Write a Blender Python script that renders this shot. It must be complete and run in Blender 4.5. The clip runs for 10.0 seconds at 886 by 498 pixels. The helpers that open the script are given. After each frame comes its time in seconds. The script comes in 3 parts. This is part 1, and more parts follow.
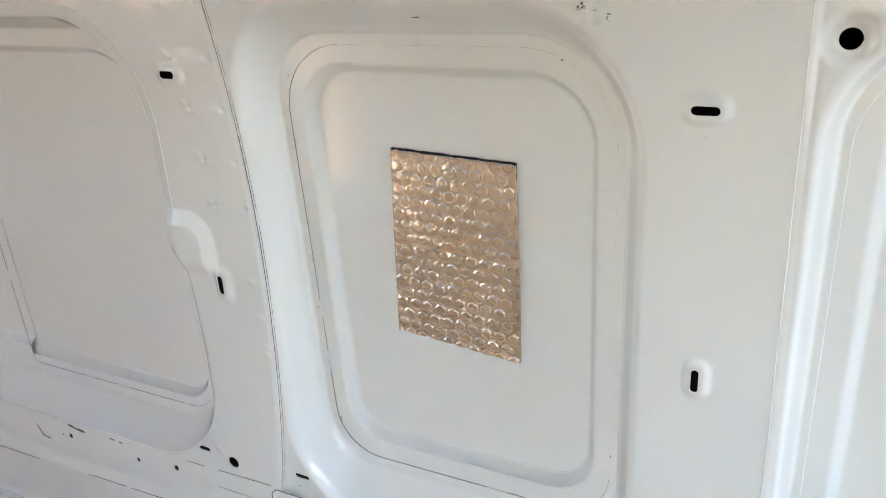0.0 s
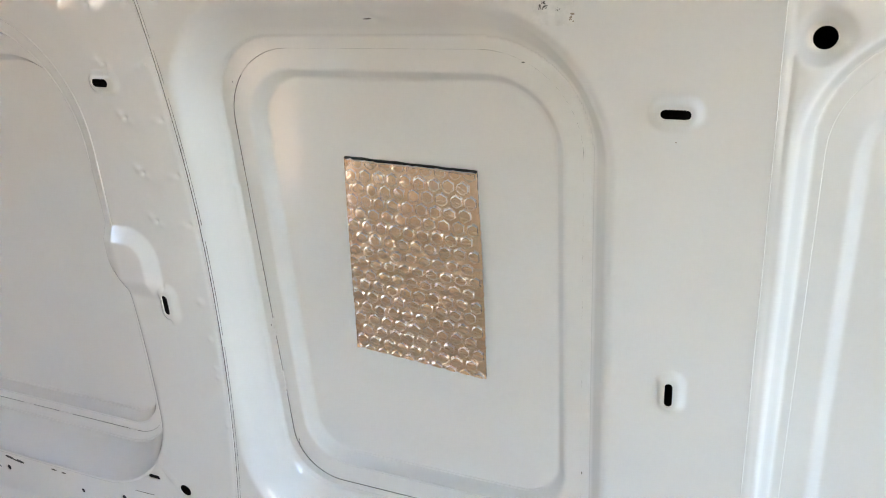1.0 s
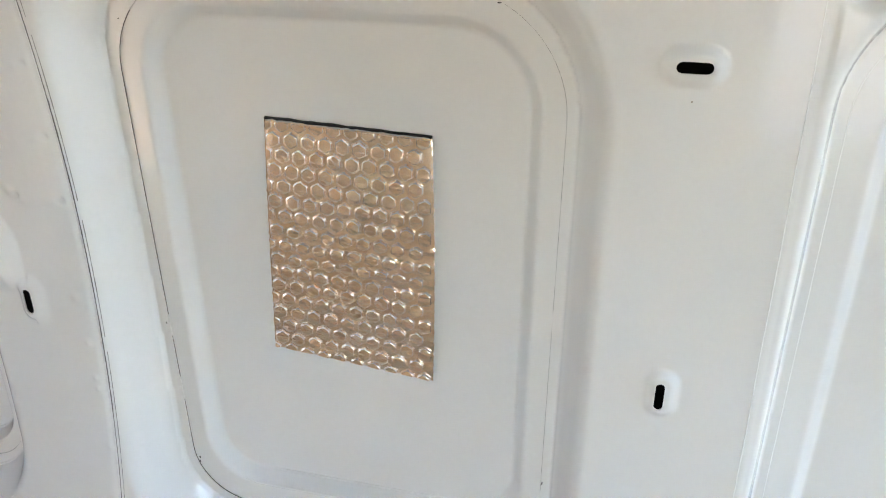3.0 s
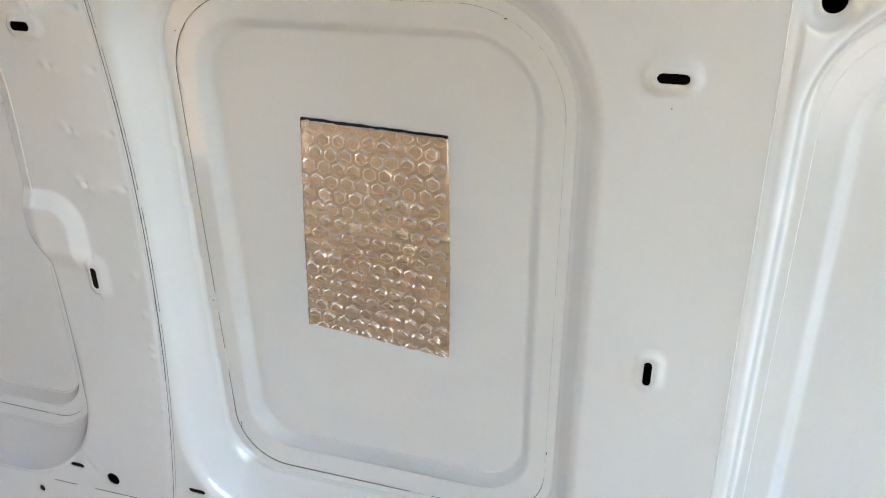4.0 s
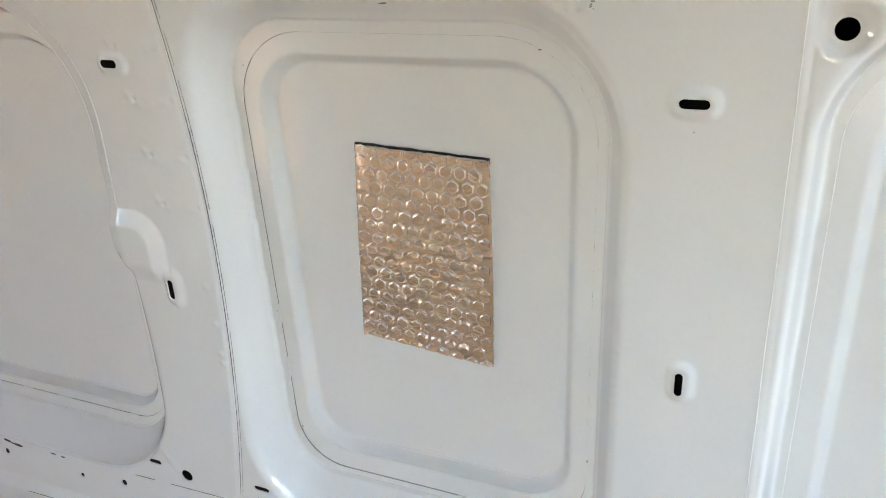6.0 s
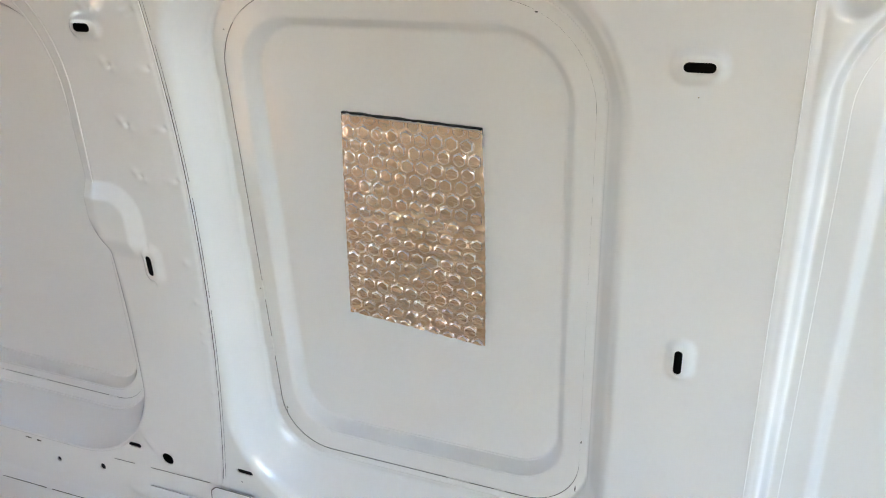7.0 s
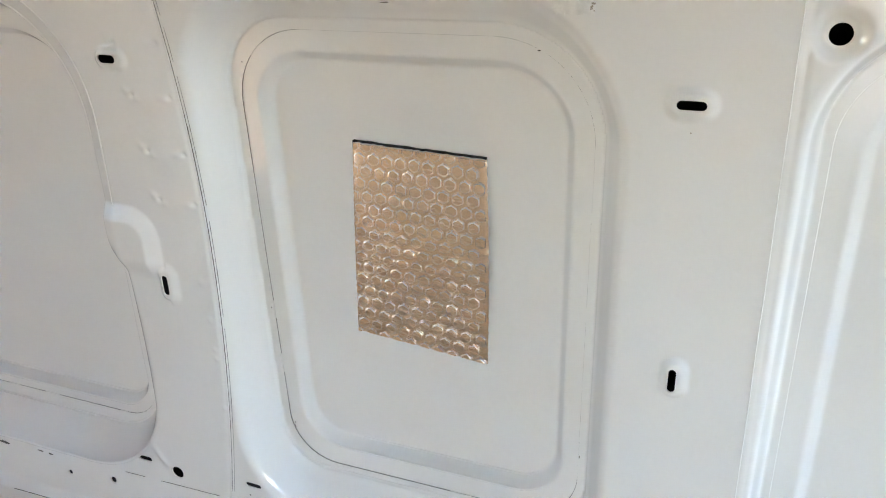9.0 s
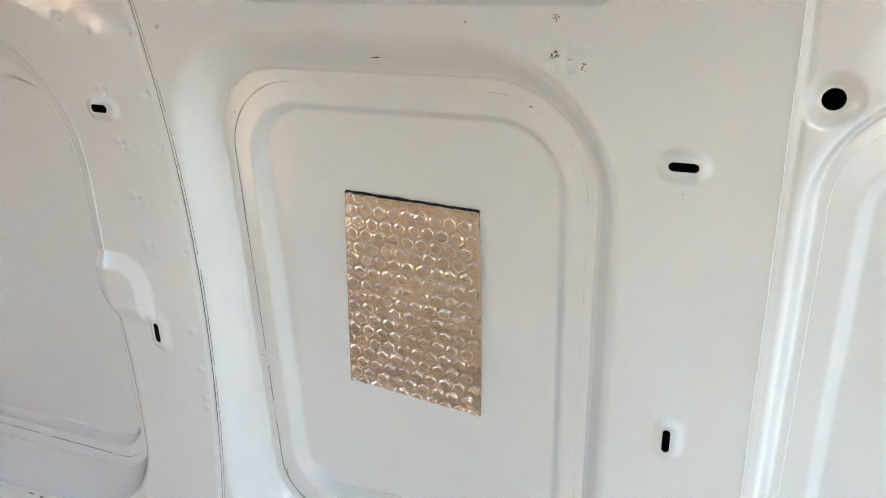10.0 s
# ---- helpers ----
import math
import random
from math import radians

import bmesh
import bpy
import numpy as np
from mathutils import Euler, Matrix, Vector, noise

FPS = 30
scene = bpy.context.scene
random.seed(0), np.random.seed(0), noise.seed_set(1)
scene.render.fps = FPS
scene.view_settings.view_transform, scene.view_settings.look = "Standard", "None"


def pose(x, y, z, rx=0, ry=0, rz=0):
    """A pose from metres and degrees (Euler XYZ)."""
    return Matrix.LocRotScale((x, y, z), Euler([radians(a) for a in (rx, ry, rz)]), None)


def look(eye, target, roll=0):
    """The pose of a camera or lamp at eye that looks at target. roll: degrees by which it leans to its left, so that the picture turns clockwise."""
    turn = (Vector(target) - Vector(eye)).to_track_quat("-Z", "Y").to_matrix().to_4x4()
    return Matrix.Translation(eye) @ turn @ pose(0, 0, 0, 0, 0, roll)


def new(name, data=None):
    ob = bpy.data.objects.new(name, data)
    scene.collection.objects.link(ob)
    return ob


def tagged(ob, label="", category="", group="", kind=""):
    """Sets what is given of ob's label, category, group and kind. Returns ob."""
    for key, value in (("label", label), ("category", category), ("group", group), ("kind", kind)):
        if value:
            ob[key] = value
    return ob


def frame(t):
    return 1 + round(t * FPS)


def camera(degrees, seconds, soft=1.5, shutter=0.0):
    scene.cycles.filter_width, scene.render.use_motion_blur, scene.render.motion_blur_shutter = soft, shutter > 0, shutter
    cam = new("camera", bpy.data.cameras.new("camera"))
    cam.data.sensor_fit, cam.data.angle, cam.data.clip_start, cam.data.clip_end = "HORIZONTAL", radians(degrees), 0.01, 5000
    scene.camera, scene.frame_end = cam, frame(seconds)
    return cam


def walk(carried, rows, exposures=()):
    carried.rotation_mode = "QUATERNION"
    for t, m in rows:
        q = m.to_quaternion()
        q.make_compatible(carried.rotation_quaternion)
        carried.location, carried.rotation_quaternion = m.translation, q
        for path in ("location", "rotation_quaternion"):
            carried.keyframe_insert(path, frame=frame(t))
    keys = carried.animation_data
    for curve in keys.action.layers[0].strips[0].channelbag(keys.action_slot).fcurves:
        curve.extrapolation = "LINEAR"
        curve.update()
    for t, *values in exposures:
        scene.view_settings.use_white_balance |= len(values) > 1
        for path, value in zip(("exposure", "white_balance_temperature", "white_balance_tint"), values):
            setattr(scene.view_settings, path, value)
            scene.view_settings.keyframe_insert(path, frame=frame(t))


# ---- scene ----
cam = camera(59.0, 10.0, soft=1.0)
PATH = [
    (0, (-0.02, 0.025, 1.426), (-0.887, 1.65, 0.646), -3.7),
    (0.5, (-0.017, 0.043, 1.42), (-0.803, 1.705, 0.631), -3.3),
    (1, (-0.04, 0.058, 1.423), (-0.804, 1.73, 0.635), -3.8),
    (1.5, (-0.091, 0.084, 1.414), (-0.736, 1.797, 0.609), -2.4),
    (2, (-0.142, 0.115, 1.384), (-0.62, 1.837, 0.487), -0.7),
    (2.5, (-0.156, 0.136, 1.381), (-0.559, 1.885, 0.498), 0.7),
    (2.7, (-0.152, 0.138, 1.381), (-0.564, 1.901, 0.531), 0.7),
    (3.8, (-0.101, 0.087, 1.396), (-0.626, 1.826, 0.558), -0.5),
    (4, (-0.096, 0.079, 1.404), (-0.648, 1.801, 0.55), -0.4),
    (4.5, (-0.06, 0.067, 1.404), (-0.68, 1.761, 0.54), -1.1),
    (5, (-0.049, 0.048, 1.41), (-0.809, 1.688, 0.554), -3.2),
    (5.5, (-0.049, 0.042, 1.416), (-0.837, 1.68, 0.583), -3.4),
    (6, (-0.057, 0.051, 1.421), (-0.794, 1.724, 0.609), -2.7),
    (6.2, (-0.062, 0.055, 1.413), (-0.777, 1.734, 0.593), -2.5),
    (7.5, (-0.071, 0.071, 1.401), (-0.766, 1.741, 0.547), -2.1),
    (8, (-0.072, 0.046, 1.407), (-0.761, 1.719, 0.555), -2.0),
    (8.5, (-0.034, 0.031, 1.421), (-0.705, 1.726, 0.597), -2.1),
    (9, (-0.068, 0.037, 1.421), (-0.757, 1.731, 0.612), -1.6),
    (9.4, (-0.053, 0.066, 1.421), (-0.72, 1.77, 0.614), -1.3),
    (9.5, (-0.051, 0.066, 1.423), (-0.715, 1.778, 0.632), -1.1),
    (10, (-0.063, 0.059, 1.445), (-0.772, 1.765, 0.681), -1.5),
]
walk(cam, [(t, look(eye, target, roll)) for t, eye, target, roll in PATH], exposures=((0.0, 4.97, 8100, 17.0), (2.0, 4.90, 8100, 17.0), (8.5, 4.90, 8100, 17.0), (10.0, 4.98, 8100, 17.0)))

# ---- light ----
SUN_ELEV, SUN_AZ = 57.0, 100.0          # height; compass way the light comes from, counted from +x, counter-clockwise
world = bpy.data.worlds.new("sky")
scene.world = world
world.use_nodes = True
wn = world.node_tree
sky = wn.nodes.new("ShaderNodeTexSky")
sky.sky_type = "NISHITA"
sky.sun_disc = False
sky.air_density, sky.dust_density, sky.ozone_density = 1.0, 0.0, 5.0
sky.sun_elevation = radians(SUN_ELEV)
sky.sun_rotation = radians(90 - SUN_AZ)
wn.links.new(sky.outputs[0], wn.nodes["Background"].inputs[0])
wn.nodes["Background"].inputs[1].default_value = 0.15
sun = new("sun", bpy.data.lights.new("sun", "SUN"))
sun.data.energy, sun.data.angle, sun.data.color = 2.3, radians(0.5), (1.0, 0.93, 0.84)
sa, se = radians(SUN_AZ), radians(SUN_ELEV)
sun.matrix_world = look((math.cos(sa) * math.cos(se) * 30, math.sin(sa) * math.cos(se) * 30, math.sin(se) * 30), (0, 0, 0))


# ---- materials ----
def material(name, colour, rough=0.5, metal=0.0, coat=0.0, coat_rough=0.05, spread=0.06, grain=400.0, stain=6.0, bump=0.0, bump_scale=600.0, wave=0.0, wave_scale=9.0, rough_spread=0.08, spec=0.5, placed=False, stretch=1.0):
    """Principled material: two scales of colour noise, roughness variation, fine and broad relief in metres."""
    m = bpy.data.materials.new(name)
    m.use_nodes = True
    n, ln = m.node_tree.nodes, m.node_tree.links
    b = n["Principled BSDF"]
    co = n.new("ShaderNodeTexCoord")

    where = n.new("ShaderNodeMapping")
    where.inputs["Scale"].default_value = (1, 1, stretch)
    ln.new(n.new("ShaderNodeNewGeometry").outputs["Position"] if placed else co.outputs["Object"], where.inputs["Vector"])

    def tex(scale, detail):
        t = n.new("ShaderNodeTexNoise")
        t.inputs["Scale"].default_value, t.inputs["Detail"].default_value = scale, detail
        ln.new(where.outputs[0], t.inputs["Vector"])
        return t

    fine, broad = tex(grain, 3), tex(stain, 5)
    mix = n.new("ShaderNodeMath")
    mix.operation = "MULTIPLY_ADD"
    mix.inputs[1].default_value = 0.35
    ln.new(fine.outputs[0], mix.inputs[0])
    ln.new(broad.outputs[0], mix.inputs[2])
    ramp = n.new("ShaderNodeMapRange")
    ramp.inputs[1].default_value, ramp.inputs[2].default_value = 0.4, 0.95
    ramp.inputs[3].default_value, ramp.inputs[4].default_value = 1 + spread, 1 - spread
    ln.new(mix.outputs[0], ramp.inputs[0])
    vm = n.new("ShaderNodeVectorMath")
    vm.operation = "SCALE"
    vm.inputs[0].default_value = colour
    ln.new(ramp.outputs[0], vm.inputs["Scale"])
    ln.new(vm.outputs[0], b.inputs["Base Color"])
    rr_ = n.new("ShaderNodeMapRange")
    rr_.inputs[1].default_value, rr_.inputs[2].default_value = 0.3, 0.7
    rr_.inputs[3].default_value, rr_.inputs[4].default_value = max(0.02, rough - rough_spread), rough + rough_spread
    ln.new(broad.outputs[0], rr_.inputs[0])
    ln.new(rr_.outputs[0], b.inputs["Roughness"])
    b.inputs["Metallic"].default_value = metal
    b.inputs["Coat Weight"].default_value = coat
    b.inputs["Coat Roughness"].default_value = coat_rough
    b.inputs["Coat IOR"].default_value = 1.5
    b.inputs["Specular IOR Level"].default_value = spec
    last = None
    for depth, scale, det in ((bump, bump_scale, 2), (wave, wave_scale, 1)):
        if depth:
            t = tex(scale, det)
            bp = n.new("ShaderNodeBump")
            bp.inputs["Strength"].default_value = 1.0
            bp.inputs["Distance"].default_value = depth
            ln.new(t.outputs[0], bp.inputs["Height"])
            if last:
                ln.new(last.outputs[0], bp.inputs["Normal"])
            last = bp
    if last:
        ln.new(last.outputs[0], b.inputs["Normal"])
        ln.new(last.outputs[0], b.inputs["Coat Normal"])
    return m


PAINT = material("white_body_paint", (0.80, 0.79, 0.765), 0.38, coat=1.0, coat_rough=0.065, spread=0.025, grain=260, stain=7, bump=0.00002, bump_scale=420, wave=0.0005, wave_scale=14)
# near-black colour that stands for the shade inside the cavity
DARK = material("dark_cavity_shade", (0.005, 0.005, 0.006), 0.7, spread=0.2)
# grey and dark of the joint lines; the dark one also draws scuffs
GREY_LINE = material("grey_seam_line", (0.24, 0.23, 0.215), 0.7, spread=0.4, grain=900, stain=60)
DARK_LINE = material("dark_seam_line_and_scuff", (0.13, 0.12, 0.11), 0.8, spread=0.4, grain=900, stain=60)
PALE_SEAL = material("pale_seam_sealer", (0.82, 0.82, 0.80), 0.45, spread=0.08, grain=900, stain=40)
FOIL = material("aluminium_bubble_foil", (0.98, 0.87, 0.77), 0.22, metal=1.0, spread=0.05, grain=300, stain=40, bump=0.0001, bump_scale=230, wave=0.0003, wave_scale=90, rough_spread=0.04, placed=True, stretch=2.2)
BLACK = material("black_adhesive_backing", (0.006, 0.006, 0.006), 0.8, spread=0.3)
STICKER = material("torn_label_residue", (0.76, 0.75, 0.72), 0.55, spread=0.12, grain=500, stain=120, bump=0.0001, bump_scale=500)
INK = material("faded_black_print", (0.07, 0.065, 0.06), 0.7, spread=0.4, grain=900, stain=200)
# brown that paints the soft shade of two dents
DENT_SHADE = material("faint_brown_dent_shade", (0.56, 0.52, 0.45), 0.5, spread=0.15, grain=600, stain=90)
GRIME = material("brown_smudge", (0.36, 0.31, 0.25), 0.6, spread=0.3, grain=600, stain=90)
# brown of the unseen front wall, chosen to darken and brown what it lights
BROWN_WALL = material("brown_unseen_wall", (0.44, 0.27, 0.15), 0.6, spread=0.18, grain=60, stain=3, bump=0.0004, bump_scale=90)
PLY = material("plywood_lining", (0.86, 0.60, 0.37), 0.6, spread=0.18, grain=60, stain=3, bump=0.0004, bump_scale=90)
ASPHALT = material("worn_asphalt_ground", (0.11, 0.105, 0.098), 0.9, spread=0.25, grain=40, stain=0.6, bump=0.004, bump_scale=30)
MAT = material("worn_board_floor", (0.66, 0.49, 0.325), 0.7, spread=0.12, grain=120, stain=3)
# tan of the unseen surfaces added outside to bounce warm light
TAN_BOUNCE = material("tan_bounce_surface", (0.20, 0.15, 0.105), 0.85, spread=0.1, grain=30, stain=1.2)
# roof colour chosen to throw cool light on slopes that face up
ROOF_GREY = material("cool_grey_roof_tint", (0.50, 0.56, 0.63), 0.5, spread=0.05, grain=90, stain=3)
ROOF_PAINT = material("white_roof_paint", (0.78, 0.77, 0.75), 0.4, coat=0.3, spread=0.03)


# ---- helpers of this scene ----
def part(name, bm, mat, parent=None, label=""):
    """Link a bmesh as one mesh object under a thing or a part."""
    me = bpy.data.meshes.new(name)
    bm.to_mesh(me)
    bm.free()
    me.materials.append(mat)
    ob = new(name, me)
    ob.parent = parent
    if label:
        tagged(ob, label)
    return ob


def rect(x, z, x0, x1, z0, z1, r):
    """Signed distance to a rounded rectangle, negative inside; r is one radius or (top left, top right, bottom right, bottom left)."""
    tl, tr, br, bl = r if isinstance(r, tuple) else (r, r, r, r)
    cx, cz, hx, hz = (x0 + x1) / 2, (z0 + z1) / 2, (x1 - x0) / 2, (z1 - z0) / 2
    rad = np.where(z > cz, np.where(x > cx, tr, tl), np.where(x > cx, br, bl))
    qx, qz = np.abs(x - cx) - hx + rad, np.abs(z - cz) - hz + rad
    return np.hypot(np.maximum(qx, 0), np.maximum(qz, 0)) + np.minimum(np.maximum(qx, qz), 0) - rad


def pill(x, z, cx, cz, half, r, upright=False):
    """Signed distance to a slot with round ends."""
    u, v = (z - cz, x - cx) if upright else (x - cx, z - cz)
    return np.hypot(np.maximum(np.abs(u) - (half - r), 0), v) - r


def bell(x, z, cx, cz, sx, sz):
    return np.exp(-((x - cx) / sx) ** 2 - ((z - cz) / sz) ** 2)


def turned_bell(x, z, cx, cz, long, short, degrees):
    c, k = math.cos(radians(degrees)), math.sin(radians(degrees))
    return bell((x - cx) * c + (z - cz) * k, (z - cz) * c - (x - cx) * k, 0, 0, long, short)


def relu(d, r):
    return np.where(d < -r, 0, np.where(d > r, d, (d + r) ** 2 / (4 * r)))


def slope(u, r0, r1):
    """0 to 1 over u in 0..1, with the two bends rounded by r0 and r1."""
    return relu(u, r0) - relu(u - 1, r1)


def fall(d, w):
    """1 for d <= 0, gliding to 0 at d = w."""
    t = np.clip(d / w, 0, 1)
    return 1 - t * t * (3 - 2 * t)


def sheet(name, x0, x1, z0, z1, step, surface, cut, mat, rim=0.0012):
    """A pressed steel sheet: y = surface(x, z) where cut(x, z) >= 0, its edges folded back by rim."""
    nx, nz = int(round((x1 - x0) / step)) + 1, int(round((z1 - z0) / step)) + 1
    X, Z = np.meshgrid(np.linspace(x0, x1, nx), np.linspace(z0, z1, nz))
    c = cut(X, Z)
    e = 1e-4
    for _ in range(2):
        c1 = cut(X, Z)
        gx, gz = (cut(X + e, Z) - c1) / e, (cut(X, Z + e) - c1) / e
        ln = np.maximum(np.hypot(gx, gz), 0.3)
        near = (c < 0) & (c > -1.6 * step)
        X, Z = np.where(near, X - c1 * gx / ln ** 2, X), np.where(near, Z - c1 * gz / ln ** 2, Z)
    Y = surface(X, Z)
    idx = np.arange(nx * nz).reshape(nz, nx)
    quad = np.stack([idx[:-1, :-1], idx[:-1, 1:], idx[1:, 1:], idx[1:, :-1]], -1).reshape(-1, 4)
    cq = c.ravel()[quad]
    quad = quad[(cq.max(1) >= 0) & (cq.min(1) > -1.6 * step)]
    used, inv = np.unique(quad, return_inverse=True)
    co = np.stack([X.ravel(), Y.ravel(), Z.ravel()], -1)[used]
    me = bpy.data.meshes.new(name)
    me.from_pydata(co.tolist(), [], inv.reshape(-1, 4).tolist())
    bm = bmesh.new()
    bm.from_mesh(me)
    bpy.data.meshes.remove(me)
    for f in bm.faces:
        f.smooth = True
    edges = [ed for ed in bm.edges if ed.is_boundary]
    for ed in edges:
        ed.smooth = False
    out = bmesh.ops.extrude_edge_only(bm, edges=edges)
    bmesh.ops.translate(bm, verts=[v for v in out["geom"] if isinstance(v, bmesh.types.BMVert)], vec=(0, rim, 0))
    return part(name, bm, mat)


def bead(name, pts, width, mat, parent, gaps=0.0, seed=1, depth=0.0006):
    """A thin uneven strip along a line of points, for joint shade, sealer and scuffs; gaps: share of it that is
    missing.
    """
    rnd = random.Random(seed)
    bm = bmesh.new()
    off = rnd.uniform(0, 100)
    prev = None
    n = len(pts)
    for i, p in enumerate(pts):
        p = Vector(p)
        d = (Vector(pts[min(i + 1, n - 1)]) - Vector(pts[max(i - 1, 0)])).normalized()
        side = Vector((d.z, 0, -d.x))
        v = noise.noise(Vector((off, i * 0.09, 0)))
        w = width * (0.9 + 0.5 * noise.noise(Vector((off + 7, i * 0.35, 0)))) * min(1, (i + 1) / 4, (n - i) / 4)
        if gaps and v < -0.5 + gaps:
            prev = None
            continue
        ring = [bm.verts.new(p + side * w / 2), bm.verts.new(p + Vector((0, -depth, 0))), bm.verts.new(p - side * w / 2)]
        if prev:
            for a in (0, 1):
                bm.faces.new((prev[a], prev[a + 1], ring[a + 1], ring[a]))
        prev = ring
    return part(name, bm, mat, parent)


def rib(name, pts, r, parent, mat, taper=6, wide=3.4):
    """A fine raised fold along a line of points, low and round."""
    bm = bmesh.new()
    prev, n = None, len(pts)
    for i, p in enumerate(pts):
        d = (Vector(pts[min(i + 1, n - 1)]) - Vector(pts[max(i - 1, 0)])).normalized()
        side = Vector((d.z, 0, -d.x))
        rad = r * min(1, (i + 0.5) / taper, (n - i - 0.5) / taper)
        ring = [bm.verts.new(Vector(p) + side * rad * wide * math.cos(math.pi * k / 8) + Vector((0, 0.0001 - rad * math.sin(math.pi * k / 8), 0))) for k in range(9)]
        if prev:
            for a in range(8):
                bm.faces.new((prev[a], prev[a + 1], ring[a + 1], ring[a])).smooth = True
        prev = ring
    bmesh.ops.recalc_face_normals(bm, faces=bm.faces)
    return part(name, bm, mat, parent)


def rect_path(x0, x1, z0, z1, r, y, spacing=0.003, lo=0.0, hi=1.0):
    """Points along a rounded rectangle, counter-clockwise from the middle of its right side."""
    tl, tr, br, bl = r if isinstance(r, tuple) else (r, r, r, r)
    pts = [((x1), (z0 + z1) / 2)]
    for cx, cz, rad, a0 in ((x1 - tr, z1 - tr, tr, 0), (x0 + tl, z1 - tl, tl, 90), (x0 + bl, z0 + bl, bl, 180), (x1 - br, z0 + br, br, 270)):
        pts += [(cx + rad * math.cos(radians(a0 + k * 7.5)), cz + rad * math.sin(radians(a0 + k * 7.5))) for k in range(13)]
    pts.append(pts[0])
    return along([(p[0], y(p[0], p[1]) if callable(y) else y, p[1]) for p in pts], spacing, lo, hi)


def along(pts, spacing=0.003, lo=0.0, hi=1.0):
    """The polyline pts at even steps, from the share lo to the share hi of its length."""
    v = [Vector(p) for p in pts]
    cum = [0.0]
    for a, b in zip(v, v[1:]):
        cum.append(cum[-1] + (b - a).length)
    n = max(2, int(cum[-1] * (hi - lo) / spacing))
    out, k = [], 0
    for i in range(n + 1):
        s = cum[-1] * (lo + (hi - lo) * i / n)
        while k < len(v) - 2 and cum[k + 1] < s:
            k += 1
        out.append(v[k].lerp(v[k + 1], (s - cum[k]) / max(1e-9, cum[k + 1] - cum[k])))
    return out


def box(bm, x0, x1, y0, y1, z0, z1):
    v = [bm.verts.new(p) for p in ((x0, y0, z0), (x1, y0, z0), (x1, y1, z0), (x0, y1, z0), (x0, y0, z1), (x1, y0, z1), (x1, y1, z1), (x0, y1, z1))]
    for f in ((0, 3, 2, 1), (4, 5, 6, 7), (0, 1, 5, 4), (1, 2, 6, 5), (2, 3, 7, 6), (3, 0, 4, 7)):
        bm.faces.new([v[i] for i in f])


def boxed(name, mat, label, *dims):
    bm = bmesh.new()
    box(bm, *dims)
    return tagged(part(name, bm, mat), label, "wall", kind="structure")


# ---- side wall of the van ----
FRONT, FLANGE, SKIN, DEEP = 0.600, 0.6400, 0.6415, 0.6545
Z0, Z1 = 0.62, 1.50

# window-shaped pressings: lip on the front face, bend to the flange, flange edge, ridge on the outer skin
LIP = dict(mid=(-0.541, -0.152, 0.786, 1.367, (0.085, 0.128, 0.11, 0.12)), left=(-1.50, -0.652, 0.801, 1.370, (0.1, 0.14, 0.12, 0.1)), right=(-0.030, 0.430, 0.79, 1.354, 0.09))
BEND = dict(mid=(-0.5205, -0.172, 0.845, 1.334, (0.062, 0.092, 0.06, 0.06)), left=(-1.47, -0.682, 0.835, 1.336, (0.1, 0.11, 0.075, 0.1)), right=(-0.0195, 0.415, 0.840, 1.338, 0.078))
EDGE = dict(mid=(-0.5105, -0.180, 0.854, 1.3235, (0.068, 0.085, 0.055, 0.055)), left=(-1.050, -0.690, 0.852, 1.320, (0.06, 0.10, 0.05, 0.008)), right=(-0.011, 0.408, 0.850, 1.325, 0.07))
RIDGE = dict(mid=(-0.4935, -0.196, 0.877, 1.305, (0.052, 0.066, 0.050, 0.050)), left=(-1.20, -0.700, 0.864, 1.316, (0.05, 0.095, 0.045, 0.02)), right=(0.009, 0.392, 0.875, 1.305, 0.055))


def lean(x, z):
    """The left side of the middle window leans: its foot lies further in than its head."""
    return x - 0.027 * (1.25 - z) * np.clip((-0.18 - x) / 0.33, 0, 1)


def window(x, z, outline, key):
    return rect(lean(x, z) if key == "mid" else x, z, *outline[key])


def pressing(x, z, key, r0=0.22, r1=0.3):
    """0 on the front face, 1 on the flange of a window pressing."""
    out, inn = -rect(x, z, *LIP[key]), window(x, z, BEND, key)
    u = np.where(inn <= 0, 1.6 - inn * 0, out / np.maximum(out + inn, 1e-4))
    u = np.where((inn > 0) & (out < 0), out / 0.026, u)
    return slope(np.minimum(u, 1.6), r0, r1)


def sill(z):
    """The lower wall comes forward in two soft folds."""
    return -0.005 * fall(z - 0.755, 0.050) - 0.006 * fall(z - 0.722, 0.022)


def seam_x(z):
    return -0.5412 - (0.26 + 0.12 * (z > 1.12)) * (z - 1.12) ** 2


def seam_right(z):
    return -0.042 - 0.012 * (z - 1.1)


def mid_y(x, z):
    d = FRONT + (FLANGE - FRONT) * pressing(x, z, "mid") + sill(z)
    d = d - 0.0036 * slope(1 - pill(x, z, -0.107, 1.288, 0.0135, 0.0070) / 0.0055, 0.14, 0.14)
    d = d - 0.0036 * slope(1 - pill(x, z, -0.0992, 1.0655, 0.0140, 0.0060, True) / 0.0055, 0.14, 0.14)
    d = d + 0.0012 * bell(x, z, -0.346, 1.3515, 0.006, 0.004) - 0.0014 * bell(x, z, -0.335, 1.3525, 0.009, 0.004)
    d = d + 0.005 * fall(rect(x, z, -0.455, -0.163, 1.396, 1.49, 0.012), 0.004)
    d = d + 0.0013 * bell(x, z, -0.5445, 1.3715, 0.0045, 0.0045)
    return d


